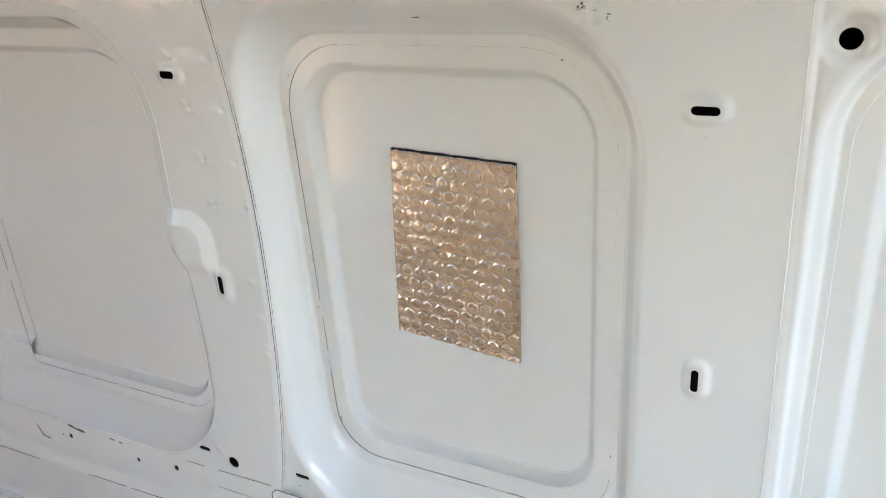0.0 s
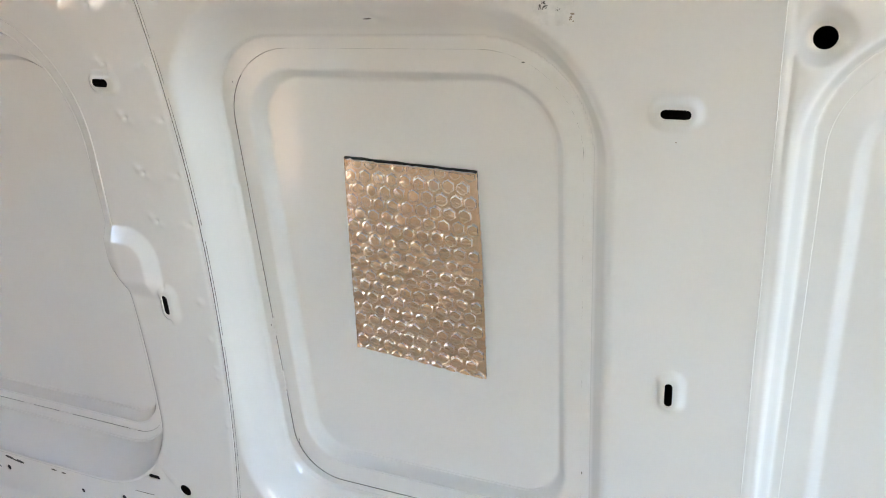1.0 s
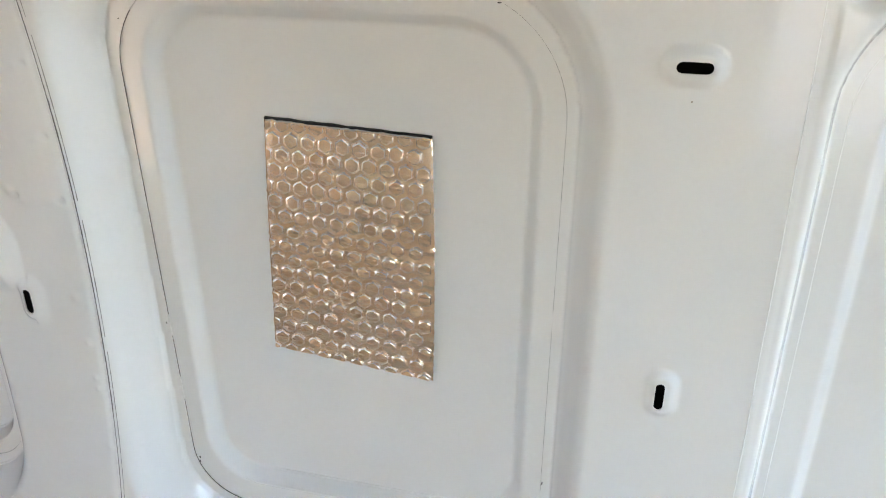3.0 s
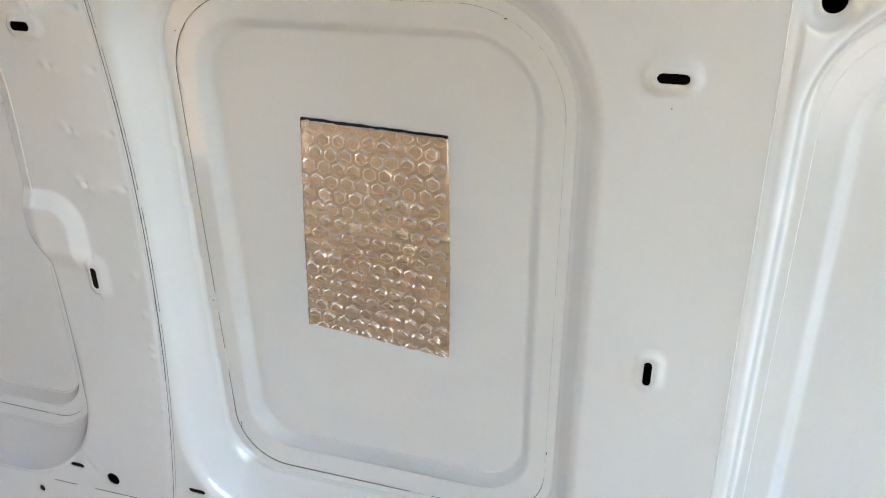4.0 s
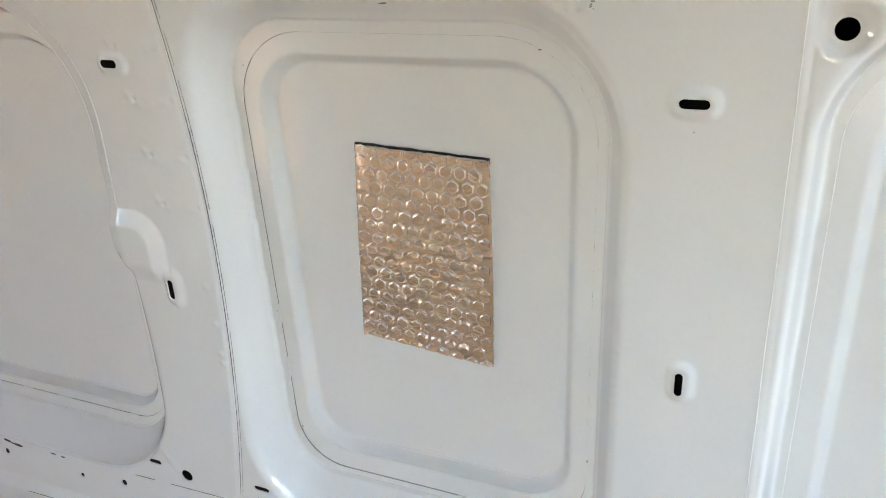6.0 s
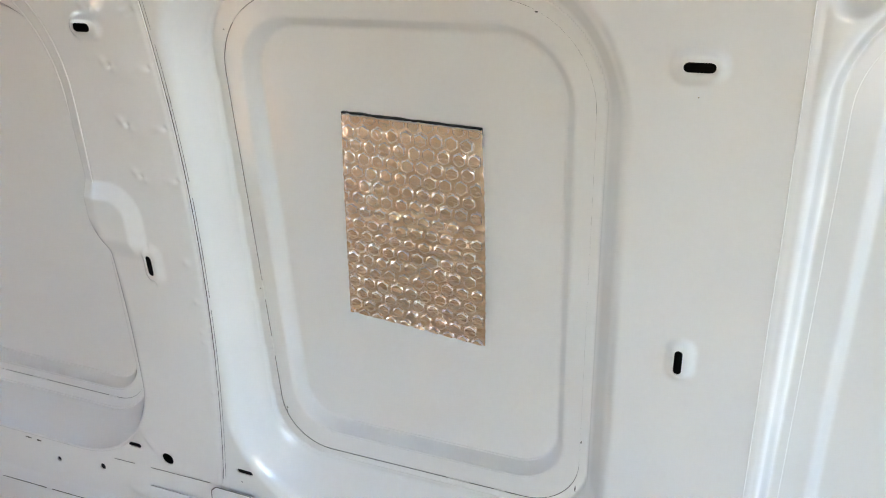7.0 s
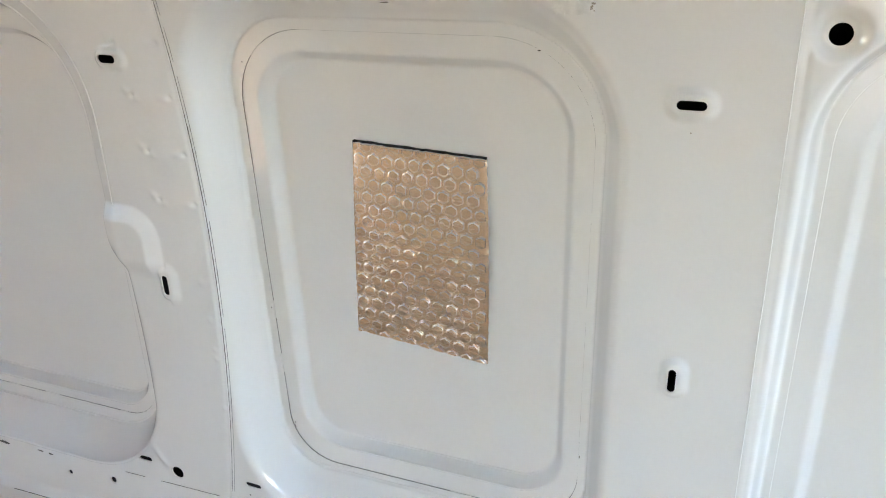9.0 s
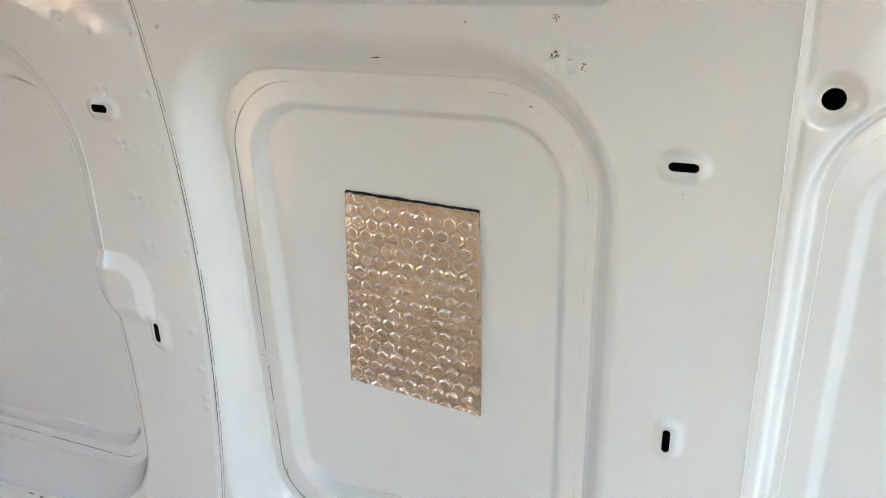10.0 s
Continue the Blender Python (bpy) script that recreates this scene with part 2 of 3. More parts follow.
def mid_cut(x, z):
    c = window(x, z, EDGE, "mid")
    c = np.minimum(c, pill(x, z, -0.107, 1.288, 0.0103, 0.0034))
    c = np.minimum(c, pill(x, z, -0.1006, 1.0645, 0.0107, 0.0030, True))
    c = np.minimum(c, pill(x, z, -0.534, 0.8295, 0.0100, 0.0030))
    c = np.minimum(c, np.hypot(x + 0.548, z - 0.782) - 0.0085)
    return np.minimum(c, seam_right(z) - x)


WELDS = [(-0.618, 1.367, -0.573), (-0.613, 1.314, -0.565), (-0.602, 1.266, -0.559), (-0.595, 1.213, -0.553), (-0.591, 1.164, -0.550)]


def left_y(x, z):
    lip = rect(x, z, *LIP["left"])
    p = pressing(x, z, "left", 0.07 + 0.40 * bell(x, z, -0.654, 0.99, 0.08, 0.10), 0.05)
    p = p + fall(1.12 - z, 0.06) * (np.where(p < 0.45, 0.2 * p, 0.09 + (p - 0.45) * 1.6545) - p)
    d = FRONT - 0.002 + (FLANGE - FRONT + 0.0022) * p + sill(z)
    d = d + 0.0010 * fall(seam_x(z) - x - 0.001, 0.004)
    d = d + 0.0018 * fall(lip, 0.055) * fall(1.30 - z, 0.08) * fall(-lip, 0.016)
    d = d - 0.0075 * slope(1 - rect(x, z, -0.72, -0.6170, 1.04, 1.1375, (0.02, 0.018, 0.01, 0.01)) / 0.0165, 0.05, 0.05) * fall(1.098 - z, 0.024)
    d = d - 0.0034 * slope(1 - pill(x, z, -0.618, 1.2985, 0.0150, 0.0065) / 0.0045, 0.2, 0.2)
    d = d - 0.0032 * slope(1 - pill(x, z, -0.6000, 1.0715, 0.0150, 0.0060, True) / np.where(x > -0.6000, 0.009, 0.0048), 0.2, 0.2)
    for a, h, b in WELDS:
        k = 0.5 if h > 1.36 else 1.0
        d = d + 0.0024 * bell(x, z, a, h, 0.0027, 0.0022) + 0.0021 * bell(x, z, b, h, 0.0027, 0.0022)
        d = d - 0.0012 * k * turned_bell(x, z, a - 0.0045, h + 0.0030, 0.0060, 0.0034, -40) - 0.0011 * k * turned_bell(x, z, b - 0.0055, h - 0.0010, 0.0062, 0.0034, 12)
        d = d - 0.0006 * turned_bell(x, z, a + 0.0055, h - 0.0025, 0.0045, 0.0030, -30) - 0.0007 * turned_bell(x, z, b + 0.0035, h + 0.0015, 0.0030, 0.0016, 30)
        d = d - 0.0017 * bell(x, z, (a + b) / 2, h - 0.004, 0.018, 0.014)
    d = d + 0.0011 * bell(x, z, -0.651, 1.376, 0.0045, 0.0045)
    for h, s in ((1.080, 0.0042), (1.038, 0.003), (1.003, 0.0025), (0.992, 0.0025), (0.93, 0.0025)):
        d = d - 0.0012 * bell(x, z, -0.557 if h > 1.05 else -0.554, h, s, s)
    d = d - 0.0030 * bell(x, z, -0.688, 0.767, 0.014, 0.009)
    d = d + 0.0120 * fall(x + 1.046, 0.006) * fall(0.888 - z, 0.010)
    d = d - 0.0015 * bell((x + 0.655) + 0.6 * (z - 0.832), z, 0, 0.838, 0.005, 0.014)
    return d


def left_cut(x, z):
    c = rect(x, z, *EDGE["left"])
    c = np.minimum(c, pill(x, z, -0.621, 1.2985, 0.0100, 0.0038))
    c = np.minimum(c, pill(x, z, -0.6012, 1.0712, 0.0110, 0.0036, True))
    c = np.minimum(c, pill(x, z, -0.684, 0.8285, 0.0098, 0.0032))
    for hx, hz, hr in ((-0.638, 0.8205, 0.0077), (-0.741, 0.782, 0.0040), (-0.811, 0.775, 0.0032), (-0.944, 0.777, 0.0040), (-0.961, 0.775, 0.0022), (-0.655, 0.759, 0.0085), (-0.629, 0.7595, 0.0085), (-0.548, 0.782, 0.0085)):
        c = np.minimum(c, np.hypot(x - hx, z - hz) - hr)
    return np.minimum(c, seam_x(z) - x)


def right_y(x, z):
    d = FRONT + 0.0013 + (FLANGE - FRONT) * pressing(x, z, "right", 0.28, 0.25) + sill(z)
    d = d + 0.0055 * slope(1 - (np.hypot(x + 0.0215, z - 1.3380) - 0.0105) / 0.0072, 0.3, 0.3)
    return d + 0.0007 * fall(np.abs(x - seam_right(z) - 0.0062) - 0.0005, 0.0024)


def right_cut(x, z):
    return np.minimum(rect(x, z, *EDGE["right"]), np.hypot(x + 0.021, z - 1.3375) - 0.0073)


def skin_y(key, depth=1.0):
    def f(x, z):
        d = window(x, z, RIDGE, key)
        return SKIN + (DEEP - SKIN) * depth * slope(-d / 0.0095, 0.12, 0.1)
    return f


def skin_cut(key, pad):
    return lambda x, z: pad - window(x, z, EDGE, key)


panel_mid = tagged(sheet("inner_side_panel_mid", -0.585, -0.030, Z0, Z1, 0.0015, mid_y, mid_cut, PAINT), "white painted pressed steel inner panel with slots and a window-shaped opening", "van panel", kind="structure")
panel_left = tagged(sheet("inner_side_panel_front", -1.30, -0.540, Z0, Z1, 0.0014, left_y, left_cut, PAINT), "white painted steel pillar panel with weld dimples, slots and small holes", "van panel", kind="structure")
panel_right = tagged(sheet("inner_side_panel_rear", -0.056, 0.50, Z0, Z1, 0.0019, right_y, right_cut, PAINT), "white painted steel inner panel with a round hole in a sunken ring", "van panel", kind="structure")
for key, name in (("mid", "outer_skin_mid"), ("left", "outer_skin_front"), ("right", "outer_skin_rear")):
    x0, x1, z0, z1, r = EDGE[key]
    pad = 0.016
    tagged(sheet(name, x0 - pad, x1 + pad, z0 - pad, z1 + pad, 0.0015 if key == "left" else 0.0019, skin_y(key, 0.8 if key == "right" else 1.0), skin_cut(key, pad), PAINT), "white painted outer body skin with a shallow raised border", "van panel", kind="structure")


def flat(f):
    return lambda x, z: float(f(np.array(x), np.array(z)))


# joints: dark lines where the flanges meet the outer skin and where the panels overlap
mid_line = lambda x, z: FLANGE + 0.0009
# strips paint the shadow of the gap under the flange edge
bead("joint_line", [Vector((p.x + 0.027 * (1.25 - p.z) * min(1, max(0, (-0.18 - p.x) / 0.33)), p.y, p.z)) for p in rect_path(*EDGE["mid"], mid_line)], 0.0005, DARK_LINE, panel_mid, 0.12, 3)
bead("joint_line", rect_path(*EDGE["left"], mid_line, lo=0.30, hi=0.90), 0.0006, GREY_LINE, panel_left, 0.15, 5)
bead("joint_line", rect_path(*EDGE["right"], lambda x, z: FLANGE + 0.0022, lo=0.30, hi=0.75), 0.0022, PALE_SEAL, panel_right, 0.0, 8, 0.0012)
zs = [Z0 + 0.002 * k for k in range(int((Z1 - Z0) / 0.002))]
bead("panel_seam", [(seam_x(h) + 0.0008, FRONT + 0.0002 + float(sill(h)), h) for h in zs if h > 0.81], 0.0011, DARK_LINE, panel_left, 0.0, 11)
bead("panel_seam", [(seam_x(h) + 0.0038, FRONT + 0.0001 + float(sill(h)), h) for h in zs if h > 0.81], 0.0008, GREY_LINE, panel_mid, 0.05, 12, 0.0003)
bead("panel_seam", [(seam_right(h) + 0.0004 + 0.0005 * noise.noise(Vector((h * 14, 0, 0))), FRONT + 0.0002 + float(sill(h)), h) for h in zs], 0.0008, PALE_SEAL, panel_right, 0.0, 13)
mf, lf = flat(mid_y), flat(left_y)
for a, b, g, w in (((-1.16, 0.718), (-1.02, 0.720), 0.0, 0.0014), ((-0.915, 0.725), (-0.60, 0.732), 0.05, 0.0013), ((-0.72, 0.799), (-0.567, 0.803), 0.35, 0.0008)):
    bead("sill_joint", along([(a[0] + (b[0] - a[0]) * k / 20, lf(a[0] + (b[0] - a[0]) * k / 20, a[1] + (b[1] - a[1]) * k / 20) - 0.0004, a[1] + (b[1] - a[1]) * k / 20) for k in range(21)]), w, GREY_LINE if g > 0.1 else DARK_LINE, panel_left, g, int(abs(a[0]) * 100))


# fine folds that edge the window pressings
def inset(key, by):
    """The outline key drawn in by so much."""
    x0, x1, z0, z1, r = key
    r = r if isinstance(r, tuple) else (r, r, r, r)
    return x0 + by, x1 - by, z0 + by, z1 - by, tuple(max(a - by, 0.004) for a in r)


skin_left, skin_mid = flat(skin_y("left")), flat(skin_y("mid"))
for outline, hi, f, r in ((LIP["left"], 1.14, lf, 0.0008), (inset(LIP["left"], 0.0136), 1.17, lf, 0.0009)):
    rib("pressed_fold", [p for p in rect_path(*outline, f, 0.002) if p.z > hi and p.x > -0.80], r, panel_left, PAINT, 14, 1.3)
for outline, top, f, r in ((BEND["left"], 0.862, lf, 0.0009), (RIDGE["left"], 0.890, skin_left, 0.0010), (inset(RIDGE["left"], 0.0095), 0.890, skin_left, 0.0008), (LIP["left"], 0.850, lf, 0.0015)):
    rib("pressed_fold", [p for p in rect_path(*outline, f, 0.002) if p.z < top and p.x > -1.12], r, panel_left, PAINT, 10, 1.8)


def leaned(pts, f):
    """The path shifted as the middle window leans, and laid on the surface f."""
    out = []
    for p in pts:
        x = p.x + 0.027 * (1.25 - p.z) * min(1, max(0, (-0.18 - p.x) / 0.33))
        out.append(Vector((x, f(x, p.z), p.z)))
    return out


for outline, top, lo, hi, f, r in ((BEND["mid"], 0.875, -0.47, -0.19, mf, 0.0009), (RIDGE["mid"], 0.90, -0.47, -0.205, skin_mid, 0.0009), (inset(RIDGE["mid"], 0.0095), 0.905, -0.45, -0.205, skin_mid, 0.0007)):
    rib("pressed_fold", leaned([p for p in rect_path(*outline, 0.0, 0.002) if p.z < top and lo < p.x < hi], f), r, panel_mid, PAINT, 12, 1.8)


def bracket():
    """The overlapping reinforcement plate at the foot of the seam."""
    def y(x, z):
        return FRONT - 0.0040 + sill(z) - 0.001

    def cut(x, z):
        c = np.maximum(-rect(x, z, -0.580, -0.521, 0.60, 0.801, 0.008), -rect(x, z, -0.670, -0.521, 0.60, 0.778, 0.005))
        for hx, hz in ((-0.5460, 0.783), (-0.6530, 0.760), (-0.6265, 0.7605)):
            c = np.minimum(c, np.hypot(x - hx, z - hz) - 0.0036)
        return c
    ob = sheet("reinforcement_plate", -0.680, -0.511, 0.64, 0.812, 0.0015, y, cut, PAINT, 0.001)
    tagged(ob, "white painted steel reinforcement plate over the panel seam", "bracket", kind="structure")
    edge = [(-0.5810, -0.0065, 0.7785), (-0.5805, -0.0055, 0.795), (-0.573, -0.0055, 0.8018), (-0.529, -0.0055, 0.8018), (-0.5202, -0.0055, 0.793), (-0.5202, -0.0095, 0.75)]
    bead("plate_joint", along([(x, FRONT + y0, h) for x, y0, h in edge], 0.002), 0.0014, DARK_LINE, ob, 0.0, 21)


bracket()

# cavity behind the panels, roof, floor and the unseen rest of the van, ground outside
# black backing paints the shade seen through slots and holes
bm = bmesh.new()
box(bm, -1.9, 1.3, 0.70, 0.72, 0.0, 1.80)
box(bm, -1.9, 1.3, 0.655, 0.70, 1.46, 1.48)
tagged(part("wall_cavity", bm, DARK), "black backing standing for the shade between inner panels and body skin", "wall", kind="structure")
boxed("wall_upper", ROOF_PAINT, "white painted upper side wall below the roof", -1.9, 1.3, 0.596, 0.64, 1.498, 1.80)
boxed("wall_lower", ROOF_PAINT, "white painted lower side wall above the floor", -1.9, 1.3, 0.578, 0.64, 0.0, 0.625)
boxed("wall_side_front", ROOF_PAINT, "white painted side wall towards the cab", -1.9, -1.30, 0.60, 0.64, 0.62, 1.50)
boxed("wall_side_rear", ROOF_PAINT, "white painted side wall towards the rear doors", 0.495, 1.3, 0.60, 0.64, 0.62, 1.50)
# the roof is unseen; its cool grey only tints the bounced light
boxed("ceiling", ROOF_GREY, "unseen roof of the van, cool grey to tint the upward slopes", -1.92, 1.3, -1.12, 0.72, 1.80, 1.84)
boxed("floor", MAT, "worn brown board on the cargo floor", -1.9, 1.3, -1.10, 0.70, -0.04, 0.0)
# unseen front wall; its opening is added for highlights on the folds
bm = bmesh.new()
for y0, y1, z0, z1 in ((-1.12, 0.72, -0.04, 1.24), (-1.12, 0.72, 1.62, 1.80), (-1.12, -0.62, 1.24, 1.62), (-0.26, 0.72, 1.24, 1.62)):
    box(bm, -1.94, -1.90, y0, y1, z0, z1)
tagged(part("wall_front_unseen", bm, BROWN_WALL), "unseen brown front wall with an opening added to let light in", "wall", kind="structure")
# unseen wall; both openings are added and placed for fill and warm glow
bm = bmesh.new()
for x0, x1, z0, z1 in ((-1.9, -1.85, 0.0, 1.80), (-1.65, 0.18, 0.0, 1.80), (-1.85, -1.65, 0.0, 0.50), (-1.85, -1.65, 1.04, 1.80), (0.56, 1.3, 0.0, 1.80), (0.18, 0.56, 0.0, 0.78), (0.18, 0.56, 1.45, 1.80)):
    box(bm, x0, x1, -1.12, -1.08, z0, z1)
tagged(part("wall_opposite", bm, ROOF_PAINT), "unseen white opposite side wall with two openings added to shape the light", "wall", kind="structure")
bm = bmesh.new()
for x0, x1, z0, z1 in ((-1.63, 1.3, 0.002, 0.76), (-1.63, 0.16, 0.76, 1.74), (0.58, 1.3, 0.76, 1.74)):
    box(bm, x0, x1, -1.08, -1.065, z0, z1)
tagged(part("wall_lining", bm, PLY), "plywood lining on the opposite side wall", "wall", kind="structure")
# unseen rear end; opening cut to set the cool light on the slopes
bm = bmesh.new()
box(bm, 1.30, 1.34, -1.12, 0.20, -0.04, 1.80)
box(bm, 1.30, 1.34, 0.20, 0.72, -0.04, 1.0)
tagged(part("wall_rear_door", bm, ROOF_PAINT), "unseen white rear doors with an opening sized to light the panels", "wall", kind="structure")
# unseen facing, added to keep the bounce from the front brown
boxed("front_wall_facing", BROWN_WALL, "unseen brown facing added to the front wall", -1.90, -1.885, -1.06, 0.57, 0.002, 0.93)
# unseen wall and slab, added to send warm light through the left opening
boxed("tan_bounce_wall", TAN_BOUNCE, "unseen tan wall added outside for warm reflections", -9.0, -3.2, -5.3, -5.0, -0.62, 1.9)
boxed("tan_bounce_slab", TAN_BOUNCE, "unseen tan slab added outside for warm bounced light", -9.0, -2.4, -5.0, -1.5, -0.70, -0.60)
bm = bmesh.new()
bmesh.ops.create_grid(bm, x_segments=8, y_segments=8, size=3000)
bmesh.ops.translate(bm, verts=bm.verts, vec=(0, 0, -0.62))
tagged(part("ground", bm, ASPHALT), "worn grey asphalt outside the van", "ground", kind="structure")

# ---- foil sample stuck to the skin ----
P_TL, P_TR, P_BR, P_BL = Vector((-0.4035, 0, 1.2235)), Vector((-0.2745, 0, 1.2180)), Vector((-0.2742, 0, 1.0127)), Vector((-0.4124, 0, 1.0252))
FOIL_Y = 0.6494


def foil_at(u, v, creased=1.0):
    """A point of the sample: u from its left to its right edge, v from its top to its foot."""
    p = P_TL.lerp(P_TR, u).lerp(P_BL.lerp(P_BR, u), v)
    p.x += math.sin(math.pi * min(1, max(0, v))) * (0.0016 * u - 0.0007 * (1 - u))
    n1 = noise.noise(Vector((u * 3, v * 5, 1.3)))
    n2 = noise.noise(Vector((u * 16, v * 40, 4.1)))
    fold = math.exp(-((v - 0.432 - 0.02 * n1) / 0.010) ** 2) + math.exp(-((v - 0.492 - 0.02 * n1) / 0.010) ** 2) + 0.7 * math.exp(-((v - 0.56 + 0.03 * n1) / 0.010) ** 2)
    p.y = FOIL_Y + 0.0006 * n1 + 0.00025 * n2 - 0.0005 * fold * creased + 0.0006 * math.exp(-(v / 0.03) ** 2)
    return p


def foil_sample():
    base = new("foil_bubble_wrap_sample")
    base.location = (-0.341, FOIL_Y + 0.004, 1.012)
    inv = Matrix.Translation(-Vector(base.location))
    tagged(base, "rectangular silver foil bubble insulation sample stuck on the white panel", "insulation sample")
    bm = bmesh.new()
    NU, NV = 66, 156
    grid = []
    for j in range(NV + 1):
        row = []
        for i in range(NU + 1):
            p = foil_at(i / NU, j / NV)
            edge = min(i, NU - i, j, NV - j)
            if edge == 0:
                jig = 0.0009 * noise.noise(Vector((i * 0.5, j * 0.35, 9.0)))
                p += Vector((jig, 0.0006, jig))
            row.append(bm.verts.new(inv @ p))
        grid.append(row)
    for j in range(NV):
        for i in range(NU):
            f = bm.faces.new((grid[j][i], grid[j + 1][i], grid[j + 1][i + 1], grid[j][i + 1]))
            f.smooth = True
    part("foil_sheet", bm, FOIL, base, "crinkled silver foil film")
    # black layer behind, showing along the top
    bm = bmesh.new()
    top, foot = [], []
    for i in range(41):
        u = i / 40
        rag = 0.0009 * noise.noise(Vector((u * 11, 2.0, 0)))
        a, b = foil_at(-0.003 + u * 0.997, 0), foil_at(-0.003 + u * 0.995, 1)
        top.append(Vector((a.x, 0, a.z + 0.0011 + rag)))
        foot.append(Vector((b.x, 0, b.z + 0.0006)))
    rings = [[bm.verts.new(inv @ Vector((p.x, y, p.z))) for p in line] for line, y in ((top, FOIL_Y + 0.0012), (foot, FOIL_Y + 0.0014), (foot, DEEP - 0.0004), (top, DEEP - 0.0004))]
    for a, b in zip(rings, rings[1:] + rings[:1]):
        for i in range(40):
            bm.faces.new((a[i], b[i], b[i + 1], a[i + 1]))
    for i in (0, 40):
        bm.faces.new([r[i] for r in rings])
    bmesh.ops.recalc_face_normals(bm, faces=bm.faces)
    part("backing", bm, BLACK, base, "black backing layer showing along the top edge")

    # bubbles: six-sided flattened domes, some crushed
    def bubble_mesh(k):
        rnd = random.Random(50 + k)
        bm = bmesh.new()
        levels = ((1.13, -0.06), (1.09, 0.09), (1.045, 0.10), (1.01, 0.01), (0.985, 0.20), (0.94, 0.58), (0.885, 0.84), (0.81, 0.945), (0.70, 0.98), (0.55, 1.0), (0.38, 1.012), (0.19, 1.016))
        N = 30
        ox, oz = rnd.uniform(-0.1, 0.1), rnd.uniform(-0.1, 0.1)
        rings = []
        for s, h in levels:
            ring = []
            for i in range(N):
                a = 2 * math.pi * i / N
                hexr = 1 / math.cos(((a + math.pi / 6) % (math.pi / 3)) - math.pi / 6)
                hexr = 1 + (hexr - 1) * (0.85 if s > 0.6 else 0.4)
                bx, bz = 0.0059 * s * hexr * math.cos(a), 0.0059 * s * hexr * math.sin(a)
                crease = (h > 0.9) * (0.00036 * noise.noise(Vector((bx * 150 + k * 5, bz * 480, k * 1.7))) + 0.00010 * noise.noise(Vector((bx * 500, bz * 900, k * 2.9))))
                ring.append(bm.verts.new((bx + ox * 0.002 * h, -0.0023 * h - crease, bz + oz * 0.002 * h)))
            rings.append(ring)
        tip = bm.verts.new((ox * 0.002, -0.0023 * rnd.uniform(1.0, 1.03), oz * 0.002))
        for a, b in zip(rings, rings[1:]):
            for i in range(N):
                bm.faces.new((a[i], a[(i + 1) % N], b[(i + 1) % N], b[i])).smooth = True
        for i in range(N):
            bm.faces.new((rings[-1][i], rings[-1][(i + 1) % N], tip)).smooth = True
        bmesh.ops.recalc_face_normals(bm, faces=bm.faces)
        me = bpy.data.meshes.new("bubble")
        bm.to_mesh(me)
        bm.free()
        me.materials.append(FOIL)
        return me

    meshes = [bubble_mesh(k) for k in range(14)]
    rnd = random.Random(4)
    pitch, rowp = 0.01375, 0.0127
    W, H = 0.131, 0.2045
    edges = ((P_TL, P_TR), (P_TR, P_BR), (P_BR, P_BL), (P_BL, P_TL))
    for r in range(17):
        for cidx in range(11):
            bx = (cidx + 0.5 * (r % 2)) * pitch + 0.0004
            bz = 0.0022 + r * rowp
            if bx > W - 0.0005:
                continue
            u, v = bx / W, bz / H
            p = foil_at(min(u, 1), min(v, 1), 0.0)
            p.x += max(u - 1, 0) * W
            squash = 0.86 if 0.42 < v < 0.60 else 1.0
            high = rnd.uniform(0.9, 1.12) * (0.75 if rnd.random() < 0.12 else 1.0) * (1.35 if 0.40 < v < 0.54 and u < 0.9 else 1.0)
            m = Matrix.Translation(p + Vector((rnd.uniform(-0.0004, 0.0004), 0.0002, rnd.uniform(-0.0004, 0.0004)))) @ Matrix.Rotation(math.radians(2.6), 4, "Y") @ Matrix.Rotation(math.pi * rnd.randrange(2), 4, "Y") @ Matrix.Rotation(math.radians(rnd.uniform(-2.6, 2.6)), 4, "X") @ Matrix.Rotation(math.radians(rnd.uniform(-2.6, 2.6)), 4, "Z") @ Matrix.Diagonal((rnd.uniform(0.96, 1.04), high, squash * rnd.uniform(0.96, 1.04), 1))
            me = meshes[rnd.randrange(14)]
            if min(bx, W - bx, bz, H - bz) < 0.0085:
                # a bubble cut through by the edge of the sample
                bm = bmesh.new()
                bm.from_mesh(me)
                bm.transform(m)
                for a, b in edges:
                    d = (b - a).normalized()
                    bmesh.ops.bisect_plane(bm, geom=bm.verts[:] + bm.edges[:] + bm.faces[:], plane_co=a - Vector((-d.z, 0, d.x)) * 0.0013, plane_no=Vector((-d.z, 0, d.x)), clear_outer=True)
                if not bm.faces:
                    bm.free()
                    continue
                bm.transform(inv)
                part("bubble", bm, FOIL, base)
                continue
            ob = new("bubble", me)
            ob.parent = base
            ob.matrix_local = inv @ m
    return base


foil_sample()


# ---- marks on the wall ----
def blot(bm, x, y, z, r, rnd, n=9, sx=1.0, sz=1.0):
    """An uneven flat fleck."""
    c = bm.verts.new((x, y, z))
    ring = [bm.verts.new((x + sx * r * rnd.uniform(0.5, 1.2) * math.cos(2 * math.pi * i / n), y + 0.0001, z + sz * r * rnd.uniform(0.5, 1.2) * math.sin(2 * math.pi * i / n))) for i in range(n)]
    for i in range(n):
        bm.faces.new((c, ring[(i + 1) % n], ring[i]))


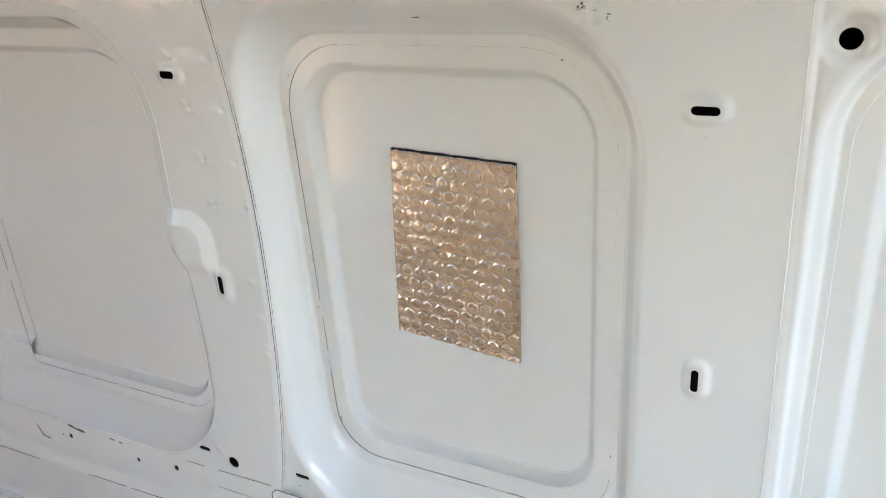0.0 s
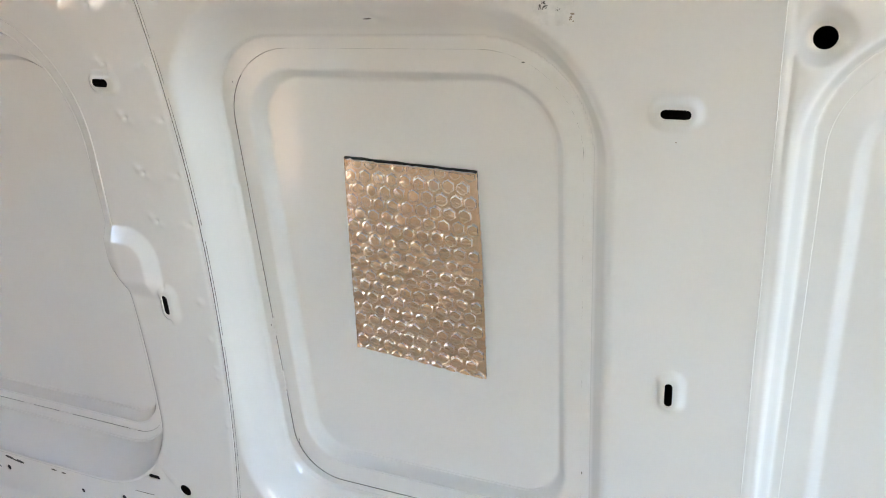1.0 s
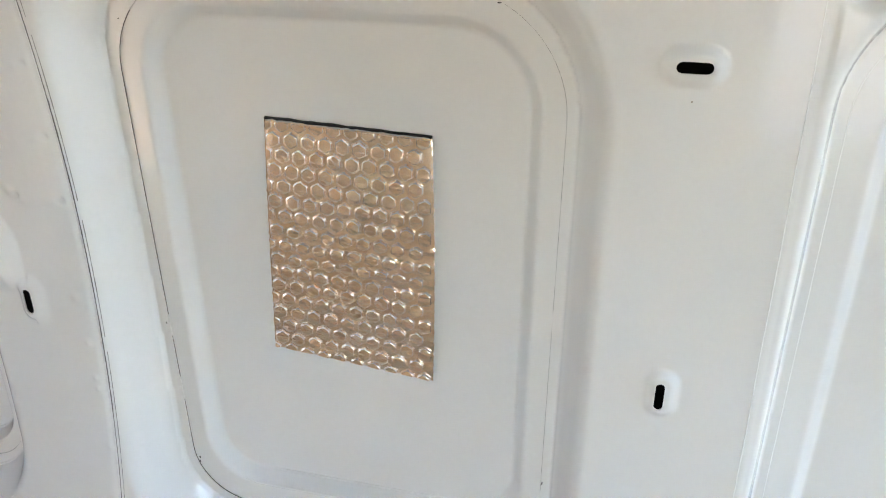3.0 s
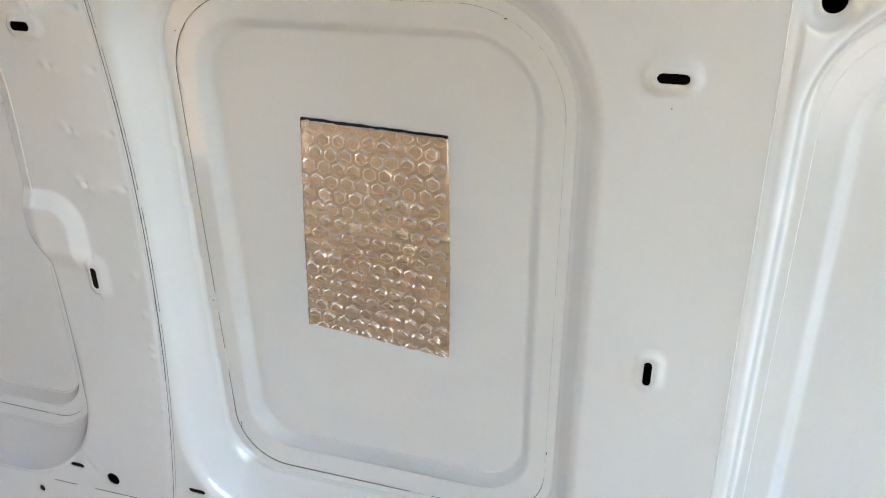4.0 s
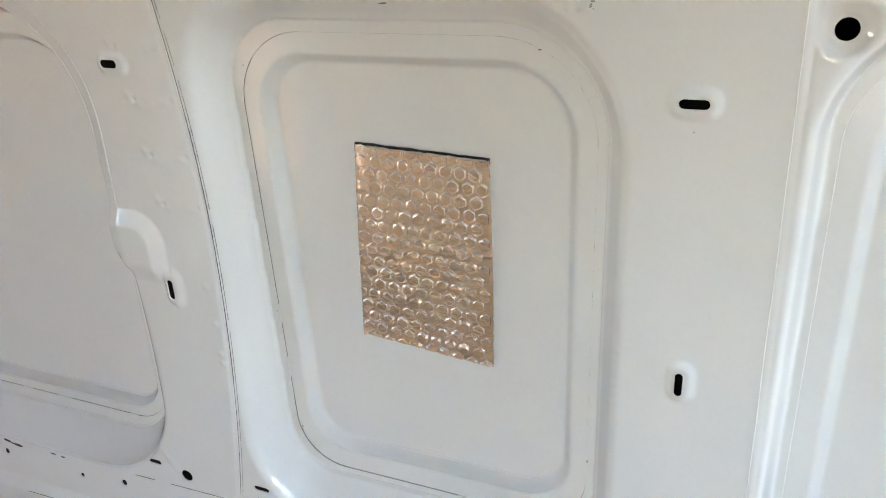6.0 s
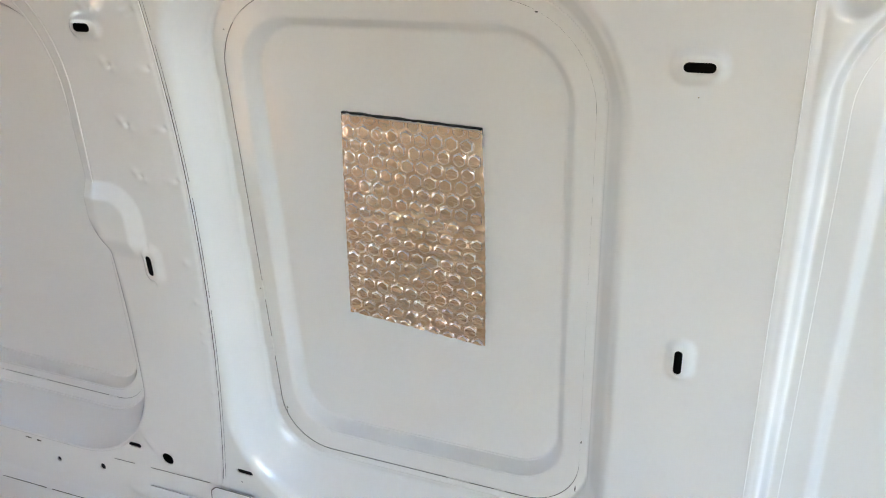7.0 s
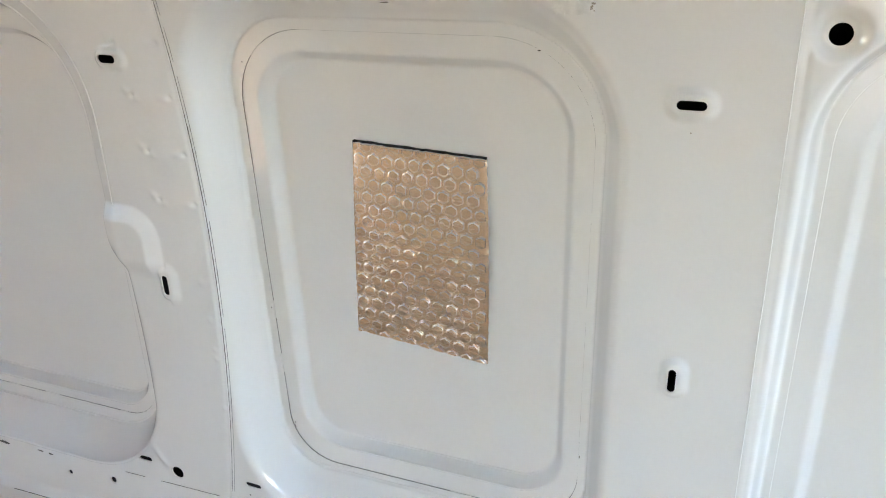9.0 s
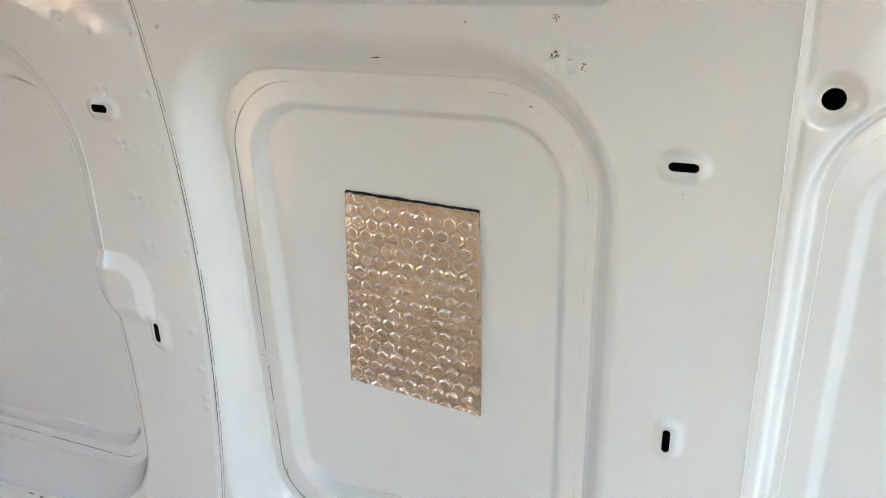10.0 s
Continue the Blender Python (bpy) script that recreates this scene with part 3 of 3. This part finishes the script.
def label_residue():
    rnd = random.Random(9)
    def torn(x, z):
        wear = 0.0012 * np.sin(x * 900 + 3 * np.sin(z * 700)) + 0.0008 * np.sin(z * 1500 + x * 400)
        return -rect(x, z, -0.2085, -0.1780, 1.3465, 1.3685, 0.001) + np.minimum(0, wear + 0.0002)
    ob = sheet("label_residue", -0.212, -0.175, 1.343, 1.372, 0.0009, lambda x, z: mid_y(x, z) - 0.0004, torn, STICKER, 0.0003)
    tagged(ob, "torn remains of a pale paper label with faded print", "label")
    bm = bmesh.new()
    for _ in range(34):
        turn, far = rnd.uniform(0, 6.28), rnd.uniform(0.0014, 0.0036)
        x, z = -0.2005 + far * math.cos(turn), 1.3600 + 0.85 * far * math.sin(turn)
        blot(bm, x, mf(x, z) - 0.0007, z, rnd.uniform(0.0003, 0.0008), rnd, 6)
    part("faded_print", bm, INK, ob)
    bm = bmesh.new()
    for _ in range(7):
        x, z = rnd.gauss(-0.1895, 0.0008), rnd.gauss(1.3580, 0.0010)
        blot(bm, x, mf(x, z) - 0.0007, z, rnd.uniform(0.0002, 0.0006), rnd, 6)
    part("faded_print", bm, INK, ob)
    bm = bmesh.new()
    for _ in range(10):
        x, z = rnd.gauss(-0.1800, 0.0007), rnd.gauss(1.3520, 0.0025)
        blot(bm, x, mf(x, z) - 0.0006, z, rnd.uniform(0.0003, 0.0010), rnd, 7)
    part("smudge", bm, GRIME, ob)
    bm = bmesh.new()
    tri = [(-0.2038, 1.3876), (-0.2005, 1.3868), (-0.1955, 1.3880), (-0.1962, 1.3858), (-0.1978, 1.3850), (-0.1985, 1.3822), (-0.2002, 1.3812), (-0.2012, 1.3838)]
    bm.faces.new([bm.verts.new((x, mf(x, z) - 0.0004, z)) for x, z in reversed(tri)])
    scrap = tagged(part("label_scrap", bm, STICKER), "small torn scrap of printed label", "label")
    bm = bmesh.new()
    for _ in range(22):
        z = rnd.uniform(1.3822, 1.3872)
        x = -0.2000 + (z - 1.3812) * rnd.uniform(-0.5, 0.6)
        blot(bm, x, mf(x, z) - 0.0007, z, rnd.uniform(0.0002, 0.0006), rnd, 6)
    part("faded_print", bm, INK, scrap)


def marks():
    """Scuffs and specks of dirt on the painted steel, and the painted shade of two dents."""
    rnd = random.Random(12)
    # the first two blots are shade painted into the dents
    for x, z, r, sx, sz, f, mat, par in ((-0.5445, 1.3715, 0.0032, 1.2, 0.9, mf, DENT_SHADE, panel_mid), (-0.651, 1.376, 0.0036, 1.1, 0.8, lf, DENT_SHADE, panel_left), (-0.3500, 1.3500, 0.0019, 2.2, 0.4, mf, INK, panel_mid), (-0.266, 1.381, 0.0008, 1, 1.3, mf, INK, panel_mid), (-0.106, 1.268, 0.0006, 1.3, 1, mf, GRIME, panel_mid), (-0.5395, 0.815, 0.001, 1.4, 1, mf, INK, panel_mid)):
        bm = bmesh.new()
        blot(bm, x, f(x, z) - 0.0004, z, r, rnd, 9, sx, sz)
        part("speck", bm, mat, par)
    for x, z, r, sx, sz in ((-0.4955, 0.8975, 0.0014, 0.7, 1.4), (-0.2105, 0.8560, 0.0016, 1.8, 0.8), (-0.1825, 0.880, 0.0012, 0.5, 3.4), (-0.179, 0.935, 0.0010, 0.6, 2.0), (-0.5055, 1.293, 0.0008, 1, 1), (-0.4960, 0.8930, 0.0011, 0.7, 1.6), (-0.2275, 1.3138, 0.0010, 1.7, 0.6), (-0.5075, 1.040, 0.0009, 0.8, 1.2)):
        bm = bmesh.new()
        blot(bm, x, FLANGE - 0.0006, z, r, rnd, 8, sx, sz)
        part("nick", bm, INK, panel_mid)
    # scuffs below the front window
    for pts, w, mat in (([(-0.945, 0.7955), (-0.925, 0.7930), (-0.911, 0.7915)], 0.0034, INK), ([(-0.935, 0.7935), (-0.918, 0.7915)], 0.0022, INK), ([(-0.862, 0.7950), (-0.836, 0.7940)], 0.0018, DARK_LINE), ([(-1.015, 0.780), (-1.003, 0.765), (-0.990, 0.763), (-0.984, 0.770)], 0.0020, DARK_LINE)):
        bead("scuff", along([(x, lf(x, z) - 0.0012, z) for x, z in pts], 0.001), w * 1.3, mat, panel_left, 0.15, rnd.randrange(999))


label_residue()
marks()
